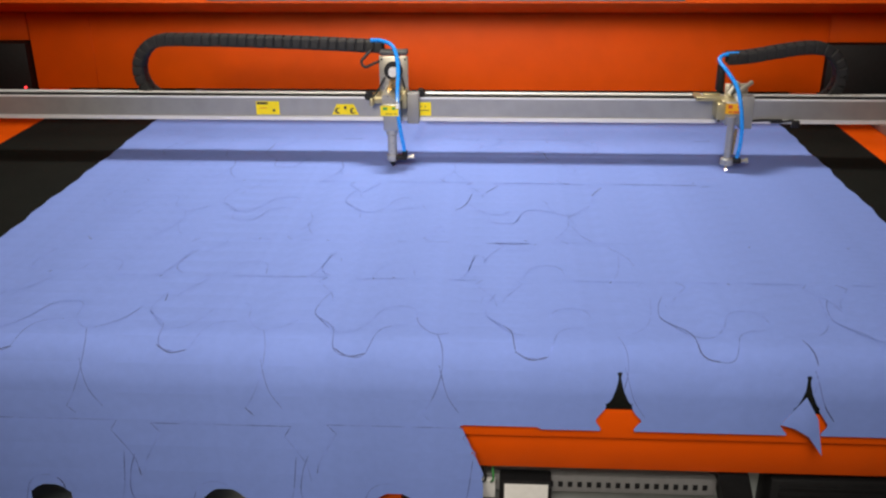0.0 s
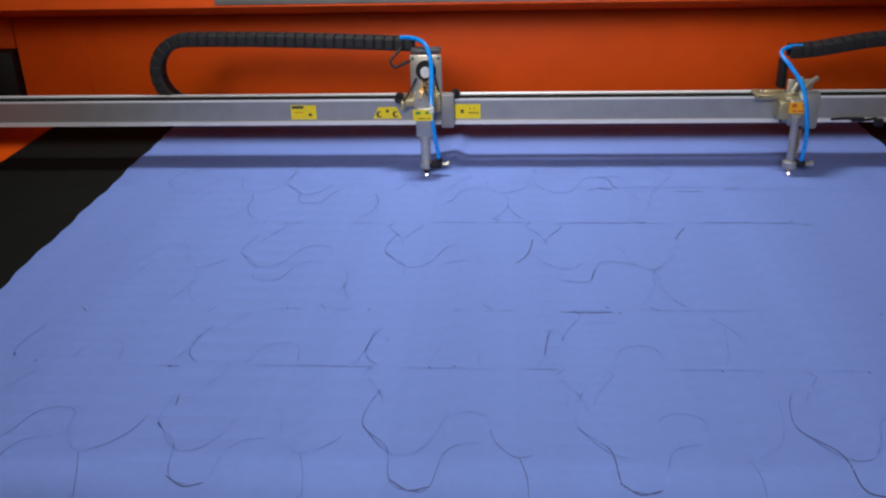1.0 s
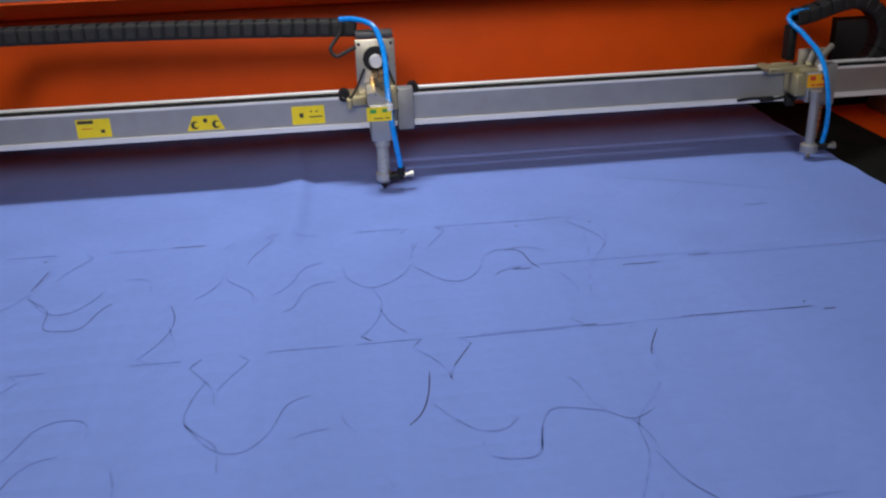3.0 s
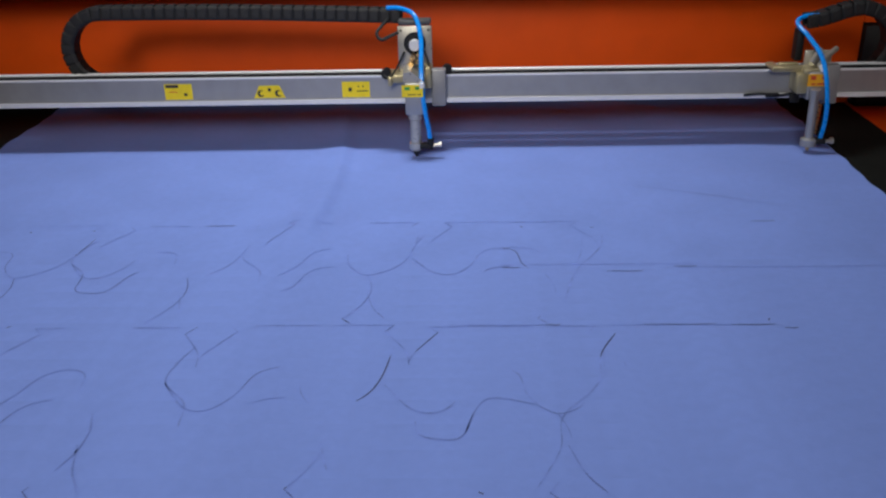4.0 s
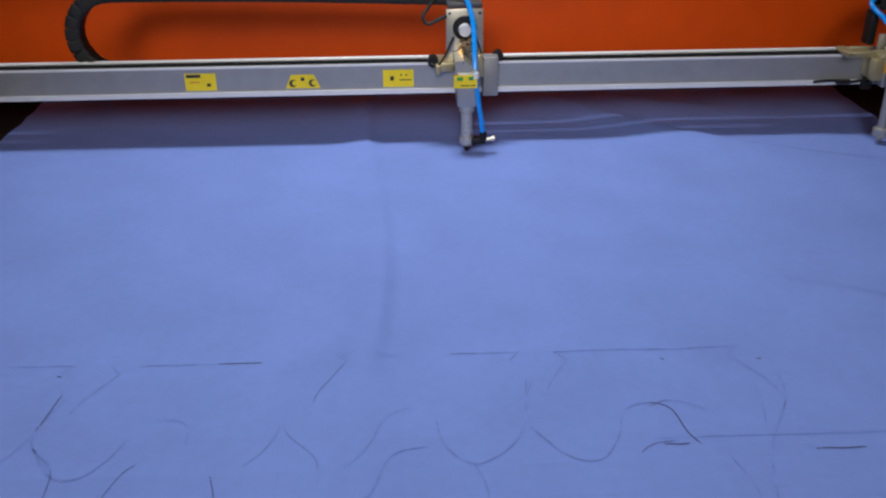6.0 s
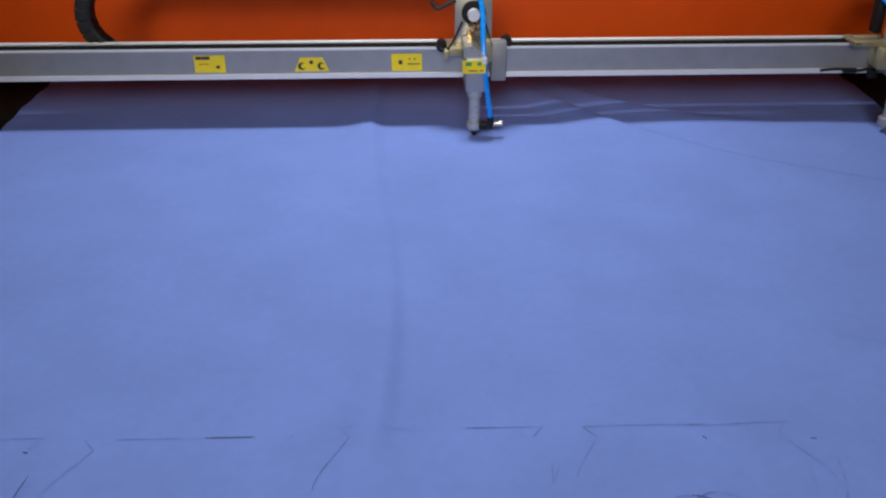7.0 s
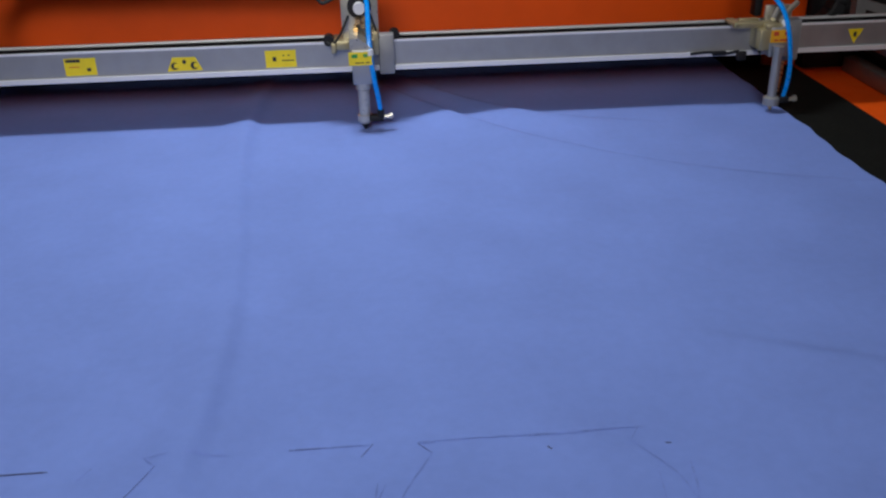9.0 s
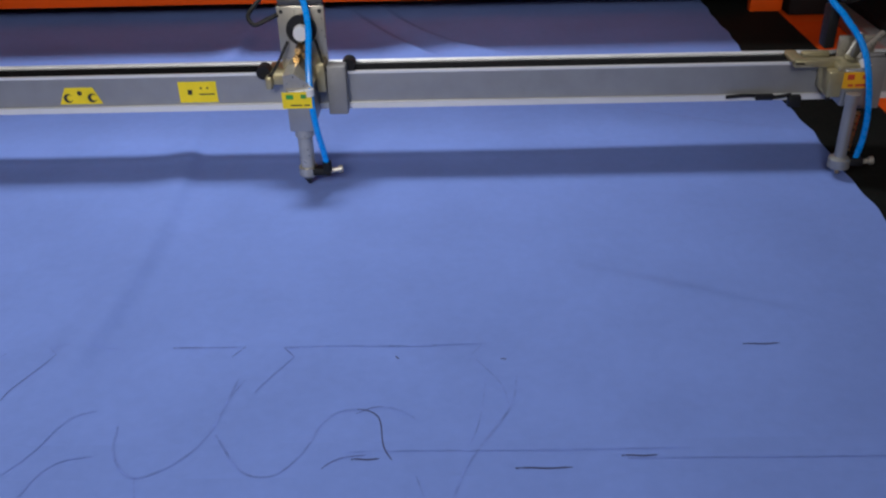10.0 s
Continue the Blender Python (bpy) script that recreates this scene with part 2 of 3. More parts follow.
def relay(parent, x, z, w, h):
    """A black relay block with a white label and terminals."""
    r = boxes("relay", BLACK, parent, (x, x + w, -1.25, -1.216, z - h, z), bevel=0.003, label="black relay with a white label")
    boxes("label_plate", WHITE, r, (x + 0.008, x + w - 0.006, -1.251, -1.25, z - h * 0.62, z - 0.006), bevel=0.0)
    for i in range(4):
        boxes("terminal", BRASS, r, (x + 0.008 + i * w / 4.4, x + 0.018 + i * w / 4.4, -1.254, -1.249, z - h + 0.003, z - h + 0.012), bevel=0.001)
    for i, c in enumerate((RED_INK, INK, RED_INK)):
        bm = bmesh.new()
        px = x + 0.045 + i * 0.012
        hose(bm, [(px, -1.252, z - h + 0.006), (px + 0.003, -1.263, z - h - 0.015), (px - 0.004, -1.258, z - h - 0.06)], 0.002, 6)
        part("wire", bm, c, r)


relay(machine, 0.592, ZT - 0.262, 0.088, 0.062)
bm = bmesh.new()
prism(bm, [(0.955, ZT - 0.239), (1.005, ZT - 0.239), (1.060, ZT - 0.440), (1.005, ZT - 0.440)], -1.25, -1.05)
part("strap", bm, BLACK, machine, "black diagonal stay")
drive = boxes("drive_unit", BLACK, machine, (1.045, 1.245, -1.243, -1.175, ZT - 0.474, ZT - 0.250), bevel=0.004, label="grey finned drive unit")
for i in range(9):
    z = ZT - 0.261 - i * 0.014
    boxes("fin", BLACK, drive, (1.060, 1.235, -1.248, -1.242, z - 0.005, z), bevel=0.001)
boxes("terminal_strip", WHITE, machine, (0.52, 0.585, -1.218, -1.175, ZT - 0.322, ZT - 0.283), bevel=0.002, label="pale terminal strip")
for i in range(5):
    bm = bmesh.new()
    x = 0.525 + i * 0.013
    hose(bm, [(x, -1.22, ZT - 0.287), (x + 0.004, -1.233, ZT - 0.270), (x + 0.002, -1.218, ZT - 0.239)], 0.002, 6)
    part("wire", bm, (RED_INK, BLACK, BLUE, BLACK, GREEN_INK)[i], machine)
# small red lamp on the end box
bm = bmesh.new()
bmesh.ops.create_uvsphere(bm, u_segments=10, v_segments=6, radius=0.004, matrix=Matrix.Translation((-0.925, 0.308, ZT + 0.05)))
part("indicator", bm, mat("red_indicator", (1.0, 0.04, 0.05), 0.4, emit=3.0), machine, "small red indicator lamp")

# ---- the gantry, in its own space: front face at y = 0, the cloth RAISE below z = 0 ----
RAISE = 0.0255
gantry = thing("gantry", "silver aluminium gantry beam with two cutting heads over the bed", "machine gantry", (0, -0.271, ZT + RAISE))
GX0, GX1 = -0.98, 1.72
boxes("beam", ALU, gantry, (GX0, GX1, 0.0, 0.048, 0.080, 0.133), bevel=0.0)
boxes("lower_flange", ALU_BRIGHT, gantry, (GX0, GX1, -0.005, 0.0, 0.078, 0.087), bevel=0.0, label="bright lower flange")
boxes("upper_lip", ALU_BRIGHT, gantry, (GX0, GX1, -0.002, 0.003, 0.1335, 0.1375), bevel=0.0, label="bright upper lip")
boxes("toothed_belt", BELT, gantry, (GX0, GX1, 0.0035, 0.036, 0.1335, 0.1365), bevel=0.0, label="black toothed drive belt")
bm = bmesh.new()
rod(bm, (GX0, 0.042, 0.1380), (GX1, 0.042, 0.1380), 0.0036, n=20)
part("guide_rail", bm, ALU_BRIGHT, gantry, "polished round guide rail")
boxes("rear_tray", BLACK, gantry, (-0.75, GX1 - 0.1, 0.052, 0.084, 0.088, 0.092), bevel=0.001, label="black cable tray")


def sticker(parent, x, z, w, h, y, material=YELLOW, outline=None):
    """A thin printed warning label; returns the label, on which the ink bars are laid."""
    bm = bmesh.new()
    o = outline or [(-w / 2, -h / 2), (w / 2, -h / 2), (w / 2, h / 2), (-w / 2, h / 2)]
    prism(bm, [(x + a, z + b) for a, b in o], y - 0.0008, y)
    return part("warning_sticker", bm, material, parent, "yellow printed warning sticker" if material is YELLOW else "amber printed warning sticker")


def ink(parent, material, y, *bars):
    for x0, x1, z0, z1 in bars:
        bm = bmesh.new()
        box(bm, x0, x1, y - 0.0014, y - 0.0006, z0, z1)
        part("print", bm, material, parent if parent.parent is gantry else parent.parent)


s = sticker(gantry, 0.0, 0.108, 0.060, 0.034, 0.0)
ink(s, INK, 0.0, (-0.027, 0.001, 0.117, 0.123), (0.012, 0.019, 0.099, 0.105))
ink(s, RED_INK, 0.0, (-0.021, -0.002, 0.107, 0.1085))
s = sticker(gantry, 0.198, 0.106, 0.066, 0.028, 0.0, outline=[(-0.034, -0.014), (0.034, -0.014), (0.022, 0.013), (-0.022, 0.013)])
for dx in (-0.019, 0.019):
    bm = bmesh.new()
    bmesh.ops.create_circle(bm, cap_ends=True, segments=20, radius=0.0075, matrix=Matrix.Translation((0.198 + dx, -0.0012, 0.102)) @ Matrix.Rotation(radians(90), 4, "X"))
    part("print", bm, INK, s)
bm = bmesh.new()
bmesh.ops.create_circle(bm, cap_ends=True, segments=12, radius=0.004, matrix=Matrix.Translation((0.198, -0.0012, 0.110)) @ Matrix.Rotation(radians(90), 4, "X"))
part("print", bm, INK, s)
for dx in (-0.016, 0.022):
    bm = bmesh.new()
    bmesh.ops.create_circle(bm, cap_ends=True, segments=16, radius=0.0048, matrix=Matrix.Translation((0.198 + dx, -0.0016, 0.1025)) @ Matrix.Rotation(radians(90), 4, "X"))
    part("print", bm, YELLOW, s)
s = sticker(gantry, 0.385, 0.108, 0.060, 0.034, 0.0)
ink(s, INK, 0.0, (0.369, 0.376, 0.104, 0.112), (0.389, 0.392, 0.113, 0.116), (0.399, 0.402, 0.113, 0.116), (0.387, 0.411, 0.1035, 0.1055))
s = sticker(gantry, 1.555, 0.108, 0.034, 0.034, 0.0, outline=[(-0.017, 0.014), (0.017, 0.014), (0.0, -0.016)])
ink(s, INK, 0.0, (1.552, 1.558, 0.106, 0.116))
# end carriages on the side rails
for x0, x1 in ((GX0 - 0.03, GX0 + 0.04), (GX1 - 0.06, GX1 + 0.02)):
    boxes("end_carriage", GREY_BLOCK, gantry, (x0, x1, -0.06, 0.12, 0.045, 0.077), bevel=0.003, label="grey end carriage")
bm = bmesh.new()
prism(bm, [(1.600, 0.165), (1.690, 0.138), (1.690, 0.0765), (1.668, 0.0765), (1.668, 0.125), (1.622, 0.138), (1.622, 0.115), (1.600, 0.115)], 0.094, 0.119)
part("stay_bracket", bm, GREY_BLOCK, gantry, "pale grey stay bracket")
# limit switch and its lead under the right part of the beam
bm = bmesh.new()
hose(bm, [(1.21, -0.007, 0.085), (1.245, -0.009, 0.088), (1.28, -0.009, 0.084), (1.31, -0.009, 0.088)], 0.003)
box(bm, 1.305, 1.324, -0.018, -0.006, 0.070, 0.088, 0.002)
box(bm, 1.255, 1.282, -0.014, -0.006, 0.081, 0.090, 0.001)
part("limit_switch", bm, BLACK, gantry, "black limit switch with lead")


CABINET_DARK = mat("dark_grey_cap", (0.07, 0.07, 0.072), 0.5, 0.2, 0.1, 60)


# ---- the heads, in their own space: x = 0 at the nozzle ----
def head_left(parent):
    h = new("cutting_head")
    h.parent = parent
    tagged(h, "nickel cutting head with a round mirror mount")
    boxes("back_plate", NICKEL, h, (-0.036, 0.036, 0.000, 0.008, 0.120, 0.240), bevel=0.002)
    for x in (-0.029, 0.029):
        bm = bmesh.new()
        rod(bm, (x, -0.0015, 0.232), (x, 0.001, 0.232), 0.003)
        part("screw", bm, INK, h)
    boxes("motor_cap", CABINET_DARK, h, (-0.034, 0.034, 0.001, 0.036, 0.241, 0.252), bevel=0.003, label="dark cap")
    bm = bmesh.new()
    rod(bm, (0, 0.0, 0.206), (0, -0.008, 0.206), 0.023, n=32)
    part("mount_ring", bm, BLACK, h, "black ring")
    bm = bmesh.new()
    rod(bm, (0, -0.006, 0.206), (0, -0.022, 0.206), 0.013, 0.011, n=28)
    part("knob", bm, ALU_BRIGHT, h, "bright knob")
    for x, z in ((-0.004, 0.186), (0.006, 0.178), (-0.008, 0.172), (0.009, 0.190)):
        bm = bmesh.new()
        rod(bm, (x, -0.008, z), (x, -0.035, z), 0.0055, n=12)
        part("adjusting_screw", bm, BRASS, h, "brass adjusting screw")
    boxes("mirror_block", ALU, h, (-0.019, 0.018, -0.112, -0.012, 0.098, 0.164), bevel=0.003)
    bm = bmesh.new()
    prism(bm, [(-0.022, 0.163), (0.020, 0.163), (0.020, 0.166), (-0.006, 0.187), (-0.022, 0.184)], -0.106, -0.03)
    part("mirror_cover", bm, NICKEL, h, "slanted mirror cover")
    boxes("clamp_arm", BEIGE, h, (-0.058, -0.022, -0.030, 0.030, 0.130, 0.148), (-0.058, -0.048, -0.040, -0.026, 0.126, 0.146), bevel=0.003)
    boxes("clamp_arm", BEIGE, h, (0.020, 0.034, -0.040, 0.010, 0.120, 0.165), bevel=0.003)
    for x, y, z in ((-0.062, -0.030, 0.150), (0.066, 0.0, 0.146)):
        bm = bmesh.new()
        rod(bm, (x, y, z), (x, y + 0.022, z), 0.0105)
        part("bumper", bm, BLACK, h, "black rubber bumper")
    boxes("side_block", GREY_BLOCK, h, (0.034, 0.064, -0.030, -0.005, 0.080, 0.158), bevel=0.003, label="grey slide block")
    s = sticker(h, -0.003, 0.149, 0.044, 0.025, -0.113)
    ink(s, GREEN_INK, -0.113, (-0.019, -0.008, 0.151, 0.158), (0.003, 0.011, 0.152, 0.158))
    ink(s, INK, -0.113, (-0.013, 0.004, 0.1405, 0.1425), (0.007, 0.015, 0.1405, 0.1425))
    bm = bmesh.new()
    rod(bm, (0, -0.095, 0.110), (0, -0.095, 0.086), 0.0145, n=24)
    rod(bm, (0, -0.095, 0.084), (0, -0.095, 0.032), 0.0115, n=24)
    rod(bm, (0, -0.095, 0.034), (0, -0.095, 0.022), 0.0145, n=24)
    rod(bm, (0, -0.095, 0.022), (0, -0.095, 0.017), 0.0145, 0.010, n=24)
    part("lens_tube", bm, NICKEL, h, "nickel lens tube")
    bm = bmesh.new()
    rod(bm, (0, -0.095, 0.018), (0, -0.095, 0.005), 0.010, 0.0022, n=20)
    part("nozzle", bm, BLACK, h, "black cone nozzle")
    bm = bmesh.new()
    hose(bm, [(-0.060, 0.045, 0.271), (-0.030, 0.035, 0.271), (0.000, 0.004, 0.262), (0.014, -0.035, 0.230), (0.015, -0.090, 0.19), (0.017, -0.114, 0.150), (0.022, -0.121, 0.110), (0.028, -0.114, 0.070), (0.031, -0.104, 0.036)], 0.0048)
    part("air_hose", bm, BLUE, h, "glossy blue air hose")
    bm = bmesh.new()
    box(bm, 0.008, 0.036, -0.108, -0.090, 0.022, 0.034, 0.002)
    rod(bm, (0.031, -0.104, 0.030), (0.031, -0.104, 0.045), 0.007)
    part("hose_fitting", bm, BLACK, h, "black hose fitting")
    bm = bmesh.new()
    rod(bm, (0.034, -0.100, 0.028), (0.051, -0.100, 0.030), 0.004)
    rod(bm, (0.048, -0.100, 0.030), (0.054, -0.100, 0.0305), 0.006)
    part("valve", bm, NICKEL, h)
    bm = bmesh.new()
    rod(bm, (0.0155, -0.108, 0.164), (0.0165, -0.109, 0.154), 0.0068)
    part("hose_clip", bm, ALU_BRIGHT, h)
    bm = bmesh.new()
    hose(bm, [(-0.056, 0.045, 0.250), (-0.070, 0.020, 0.238), (-0.080, 0.005, 0.225), (-0.070, -0.005, 0.215), (-0.050, -0.003, 0.222), (-0.034, 0.0, 0.228)], 0.0035, 8)
    part("cable", bm, BLACK, h, "black cable loop")
    bm = bmesh.new()
    hose(bm, [(-0.022, -0.012, 0.192), (-0.040, -0.035, 0.165), (-0.055, -0.042, 0.150), (-0.066, -0.035, 0.152)], 0.0022, 6)
    part("cable", bm, BLACK, h)
    bm = bmesh.new()
    hose(bm, [(0.020, -0.014, 0.195), (0.030, -0.035, 0.172), (0.034, -0.040, 0.158)], 0.0022, 6)
    part("cable", bm, BLACK, h)
    return h


def head_right(parent):
    h = new("cutting_head")
    h.parent = parent
    tagged(h, "silver cutting head with a beige bracket and flared nozzle ring")
    boxes("back_plate", NICKEL, h, (-0.006, 0.050, 0.000, 0.008, 0.110, 0.176), bevel=0.002)
    boxes("bracket_arm", BEIGE, h, (-0.080, -0.010, -0.034, -0.018, 0.140, 0.152), (-0.080, -0.062, -0.034, 0.022, 0.142, 0.151), (-0.055, -0.012, 0.010, 0.022, 0.140, 0.150), bevel=0.003, label="beige forked bracket arm")
    boxes("clamp", BEIGE, h, (-0.032, -0.006, -0.060, -0.004, 0.106, 0.148), (-0.022, 0.014, -0.060, -0.016, 0.147, 0.158), bevel=0.004)
    for z in (0.116, 0.130):
        bm = bmesh.new()
        rod(bm, (-0.022, -0.0615, z), (-0.022, -0.056, z), 0.0035)
        part("screw", bm, INK, h)
    boxes("post", BLACK, h, (-0.020, -0.004, 0.020, 0.048, 0.150, 0.216), bevel=0.003, label="black chain post")
    for a, b in (((-0.005, -0.045, 0.165), (0.020, -0.02, 0.190)), ((0.010, -0.055, 0.165), (0.030, -0.035, 0.180)), ((0.028, -0.030, 0.172), (0.055, -0.010, 0.186))):
        bm = bmesh.new()
        rod(bm, a, b, 0.0055)
        part("fitting", bm, NICKEL, h)
    boxes("side_block", GREY_BLOCK, h, (0.030, 0.062, -0.032, -0.005, 0.074, 0.156), bevel=0.003, label="grey slide block")
    s = sticker(h, 0.006, 0.152, 0.040, 0.025, -0.083, AMBER)
    ink(s, RED_INK, -0.083, (-0.008, 0.002, 0.153, 0.161), (0.014, 0.020, 0.154, 0.160), (-0.006, 0.002, 0.1425, 0.146), (0.005, 0.022, 0.1425, 0.146))
    boxes("mirror_block", ALU, h, (-0.012, 0.026, -0.082, -0.034, 0.110, 0.168), bevel=0.003)
    bm = bmesh.new()
    rod(bm, (0, -0.095, 0.136), (0, -0.095, 0.122), 0.0105, n=24)
    rod(bm, (0, -0.095, 0.124), (0, -0.095, 0.030), 0.0088, n=24)
    rod(bm, (0, -0.095, 0.034), (0, -0.095, 0.031), 0.011, 0.0165, n=24)
    rod(bm, (0, -0.095, 0.031), (0, -0.095, 0.017), 0.0165, n=24)
    part("lens_tube", bm, ALU, h, "silver lens tube with flared ring")
    bm = bmesh.new()
    rod(bm, (0, -0.095, 0.018), (0, -0.095, 0.006), 0.006, 0.003, n=20)
    part("nozzle", bm, BRASS, h, "short brass nozzle")
    bm = bmesh.new()
    rod(bm, (0.016, -0.088, 0.104), (0.012, -0.088, 0.04), 0.004, n=10)
    part("guide_pin", bm, BRASS, h)
    bm = bmesh.new()
    hose(bm, [(0.030, 0.050, 0.240), (-0.004, 0.045, 0.238), (-0.020, 0.030, 0.228), (-0.008, 0.000, 0.210), (0.012, -0.050, 0.190), (0.020, -0.085, 0.160), (0.026, -0.100, 0.110), (0.026, -0.104, 0.070), (0.022, -0.102, 0.036)], 0.0048)
    part("air_hose", bm, BLUE, h, "glossy blue air hose")
    bm = bmesh.new()
    box(bm, 0.012, 0.032, -0.108, -0.090, 0.022, 0.034, 0.002)
    part("hose_fitting", bm, BLACK, h, "black hose fitting")
    bm = bmesh.new()
    rod(bm, (0.030, -0.100, 0.026), (0.045, -0.100, 0.028), 0.004)
    rod(bm, (0.043, -0.100, 0.028), (0.049, -0.100, 0.0285), 0.0065)
    part("valve", bm, NICKEL, h)
    bm = bmesh.new()
    rod(bm, (0.016, -0.070, 0.180), (0.019, -0.078, 0.170), 0.0075)
    part("hose_clip", bm, ALU_BRIGHT, h)
    return h


left_head = head_left(gantry)
right_head = head_right(gantry)


def settle(head):
    """Bring the parts that stand before the beam down to the cloth and closer to the beam."""
    for ob in head.children:
        me = ob.data
        bent = ob.name.split(".")[0] in ("air_hose", "cable")
        mid = sum(v.co.y for v in me.vertices) / len(me.vertices)
        for v in me.vertices:
            c = min(0.0, v.co.y if bent else -0.095 if mid < -0.05 else mid)
            v.co.y -= 0.28 * c
            v.co.z += 0.26 * c


settle(left_head)
settle(right_head)
SPREAD = 0.821


SPARK_Y = -0.0684


def spark(head):
    """The glowing point where the beam burns the cloth; it sits up in the nozzle while the beam is off."""
    bm = bmesh.new()
    bmesh.ops.create_uvsphere(bm, u_segments=10, v_segments=6, radius=0.0021)
    ob = part("spark", bm, GLOW, head, "glowing pink spark")
    ob.location = (0, SPARK_Y, 0.0125)
    return ob


left_spark, right_spark = spark(left_head), spark(right_head)


# ---- the drag chains: short rigid links that roll round the bend as a head moves ----
CHAIN_R, PITCH, LOW = 0.0785, 0.023, 0.112


def chain_pose(s, length, bend, end_x, end_z, side):
    """Place of the point s metres from the head's end of a chain, and its slope. side: -1 the bend lies to the left."""
    r = CHAIN_R if side < 0 else 0.071
    top = LOW + 2 * r
    run = abs(end_x - bend)
    if s < run:
        u = s / run
        z = end_z + (top - end_z) * (u * u * (3 - 2 * u) if side > 0 else math.sin(u * math.pi / 2))
        return end_x + side * s, z, 0.0
    if s < run + math.pi * r:
        a = (s - run) / r
        return bend + side * r * math.sin(a), LOW + r + r * math.cos(a), a
    return bend - side * (s - run - math.pi * r), LOW, math.pi


def link_pose(i, length, bend, end_x, end_z, side):
    x0, z0, _ = chain_pose(i * PITCH, length, bend, end_x, end_z, side)
    x1, z1, _ = chain_pose((i + 1) * PITCH, length, bend, end_x, end_z, side)
    return pose((x0 + x1) / 2, 0.060, (z0 + z1) / 2, 0, -math.degrees(math.atan2((z1 - z0), (x1 - x0) * side)) * side, 0)


def link_mesh():
    bm = bmesh.new()
    box(bm, -0.0125, 0.0125, -0.019, -0.014, -0.0145, 0.0145, 0.003)
    box(bm, -0.0125, 0.0125, 0.014, 0.019, -0.0145, 0.0145, 0.003)
    box(bm, -0.0085, 0.0085, -0.015, 0.015, 0.011, 0.0150, 0.001)
    box(bm, -0.0085, 0.0085, -0.015, 0.015, -0.0150, -0.011, 0.001)
    box(bm, -0.0095, 0.0095, -0.0205, -0.0185, -0.0105, 0.0105, 0.002)
    bmesh.ops.recalc_face_normals(bm, faces=bm.faces[:])
    me = bpy.data.meshes.new("chain_link")
    bm.to_mesh(me)
    bm.free()
    me.materials.append(CHAIN)
    return me


LINK = link_mesh()


def chain(count):
    c = new("cable_chain")
    c.parent = gantry
    tagged(c, "black plastic cable drag chain")
    links = []
    for _ in range(count):
        ob = new("chain_link", LINK)
        ob.parent = c
        links.append(ob)
    return links


left_links, right_links = chain(44), chain(30)

# when the left head stands where along the beam
HEAD_X = [
    (0, 0.323), (0.3, 0.285), (0.5, 0.274), (0.8, 0.277), (1, 0.291), (1.15, 0.33), (1.3, 0.415), (1.5, 0.484), (1.75, 0.512), (2, 0.515),
    (4.5, 0.515), (7, 0.515), (7.3, 0.519), (7.5, 0.531), (7.8, 0.575), (8, 0.595), (8.5, 0.595), (8.75, 0.57), (9, 0.544), (9.5, 0.551),
    (10, 0.558)]
# where the gantry stands along the bed
GANTRY_Y = [
    (0, -0.2713), (0.25, -0.2082), (0.5, -0.1514), (0.75, -0.1262), (1, -0.1073), (1.25, -0.0568), (1.5, 0), (1.75, 0), (4, 0), (7.25, 0),
    (7.5, 0.0025), (7.75, 0.0757), (8, 0.154), (8.25, 0.1653), (8.5, 0.1615), (8.75, 0.1262), (9, 0.0631), (9.25, -0.082), (9.5, -0.2486), (9.65, -0.3471),
    (9.8, -0.4417), (10, -0.4922)]
# how far the cloth has been fed
FEED = [
    (0, 0), (1.8, 0), (2, 0.0101), (2.25, 0.0505), (2.5, 0.101), (2.7, 0.1451), (3.25, 0.2272), (3.8, 0.3117), (4, 0.3571), (4.5, 0.4102),
    (5, 0.4985), (5.5, 0.6146), (6.15, 0.7256), (6.8, 0.8367), (7, 0.8733), (7.25, 0.8985), (7.5, 0.9086), (10, 0.9086)]
# ---- the cloth: a flat sheet from the back, and cross strips that are fed over the front roller ----
CX0, CX1, EDGE_R = -0.436, 1.398, 0.069
CREST = FRONT - 0.0
FLOOR_RUN = ZT - EDGE_R - 0.02


def over(m):
    """Where the cloth that lay at m metres (along the bed) is: y, z, and its slope in degrees."""
    d = CREST - m
    if d <= 0:
        return m, ZT + 0.001, 0.0
    if d < EDGE_R * math.pi / 2:
        a = d / EDGE_R
        return CREST - EDGE_R * math.sin(a), ZT + 0.001 - EDGE_R * (1 - math.cos(a)), math.degrees(a)
    h = d - EDGE_R * math.pi / 2
    if h < FLOOR_RUN:
        return CREST - EDGE_R - 0.001, ZT + 0.001 - EDGE_R - h, 90.0
    return CREST - EDGE_R - 0.001 - (h - FLOOR_RUN), 0.012, 0.0


cloth = thing("cloth", "lilac blue knitted cloth with cut pattern outlines on the bed", "cloth")
SHEET_FRONT = -0.243


def edge_wave(y, k):
    return 0.0022 * math.sin(23 * y + k) + 0.0016 * math.sin(67 * y + 2 * k) + 0.006 * max(0, noise.noise((y * 9, k, 0.7)) - 0.25)


def clamp(v):
    return min(1.0, max(0.0, v))


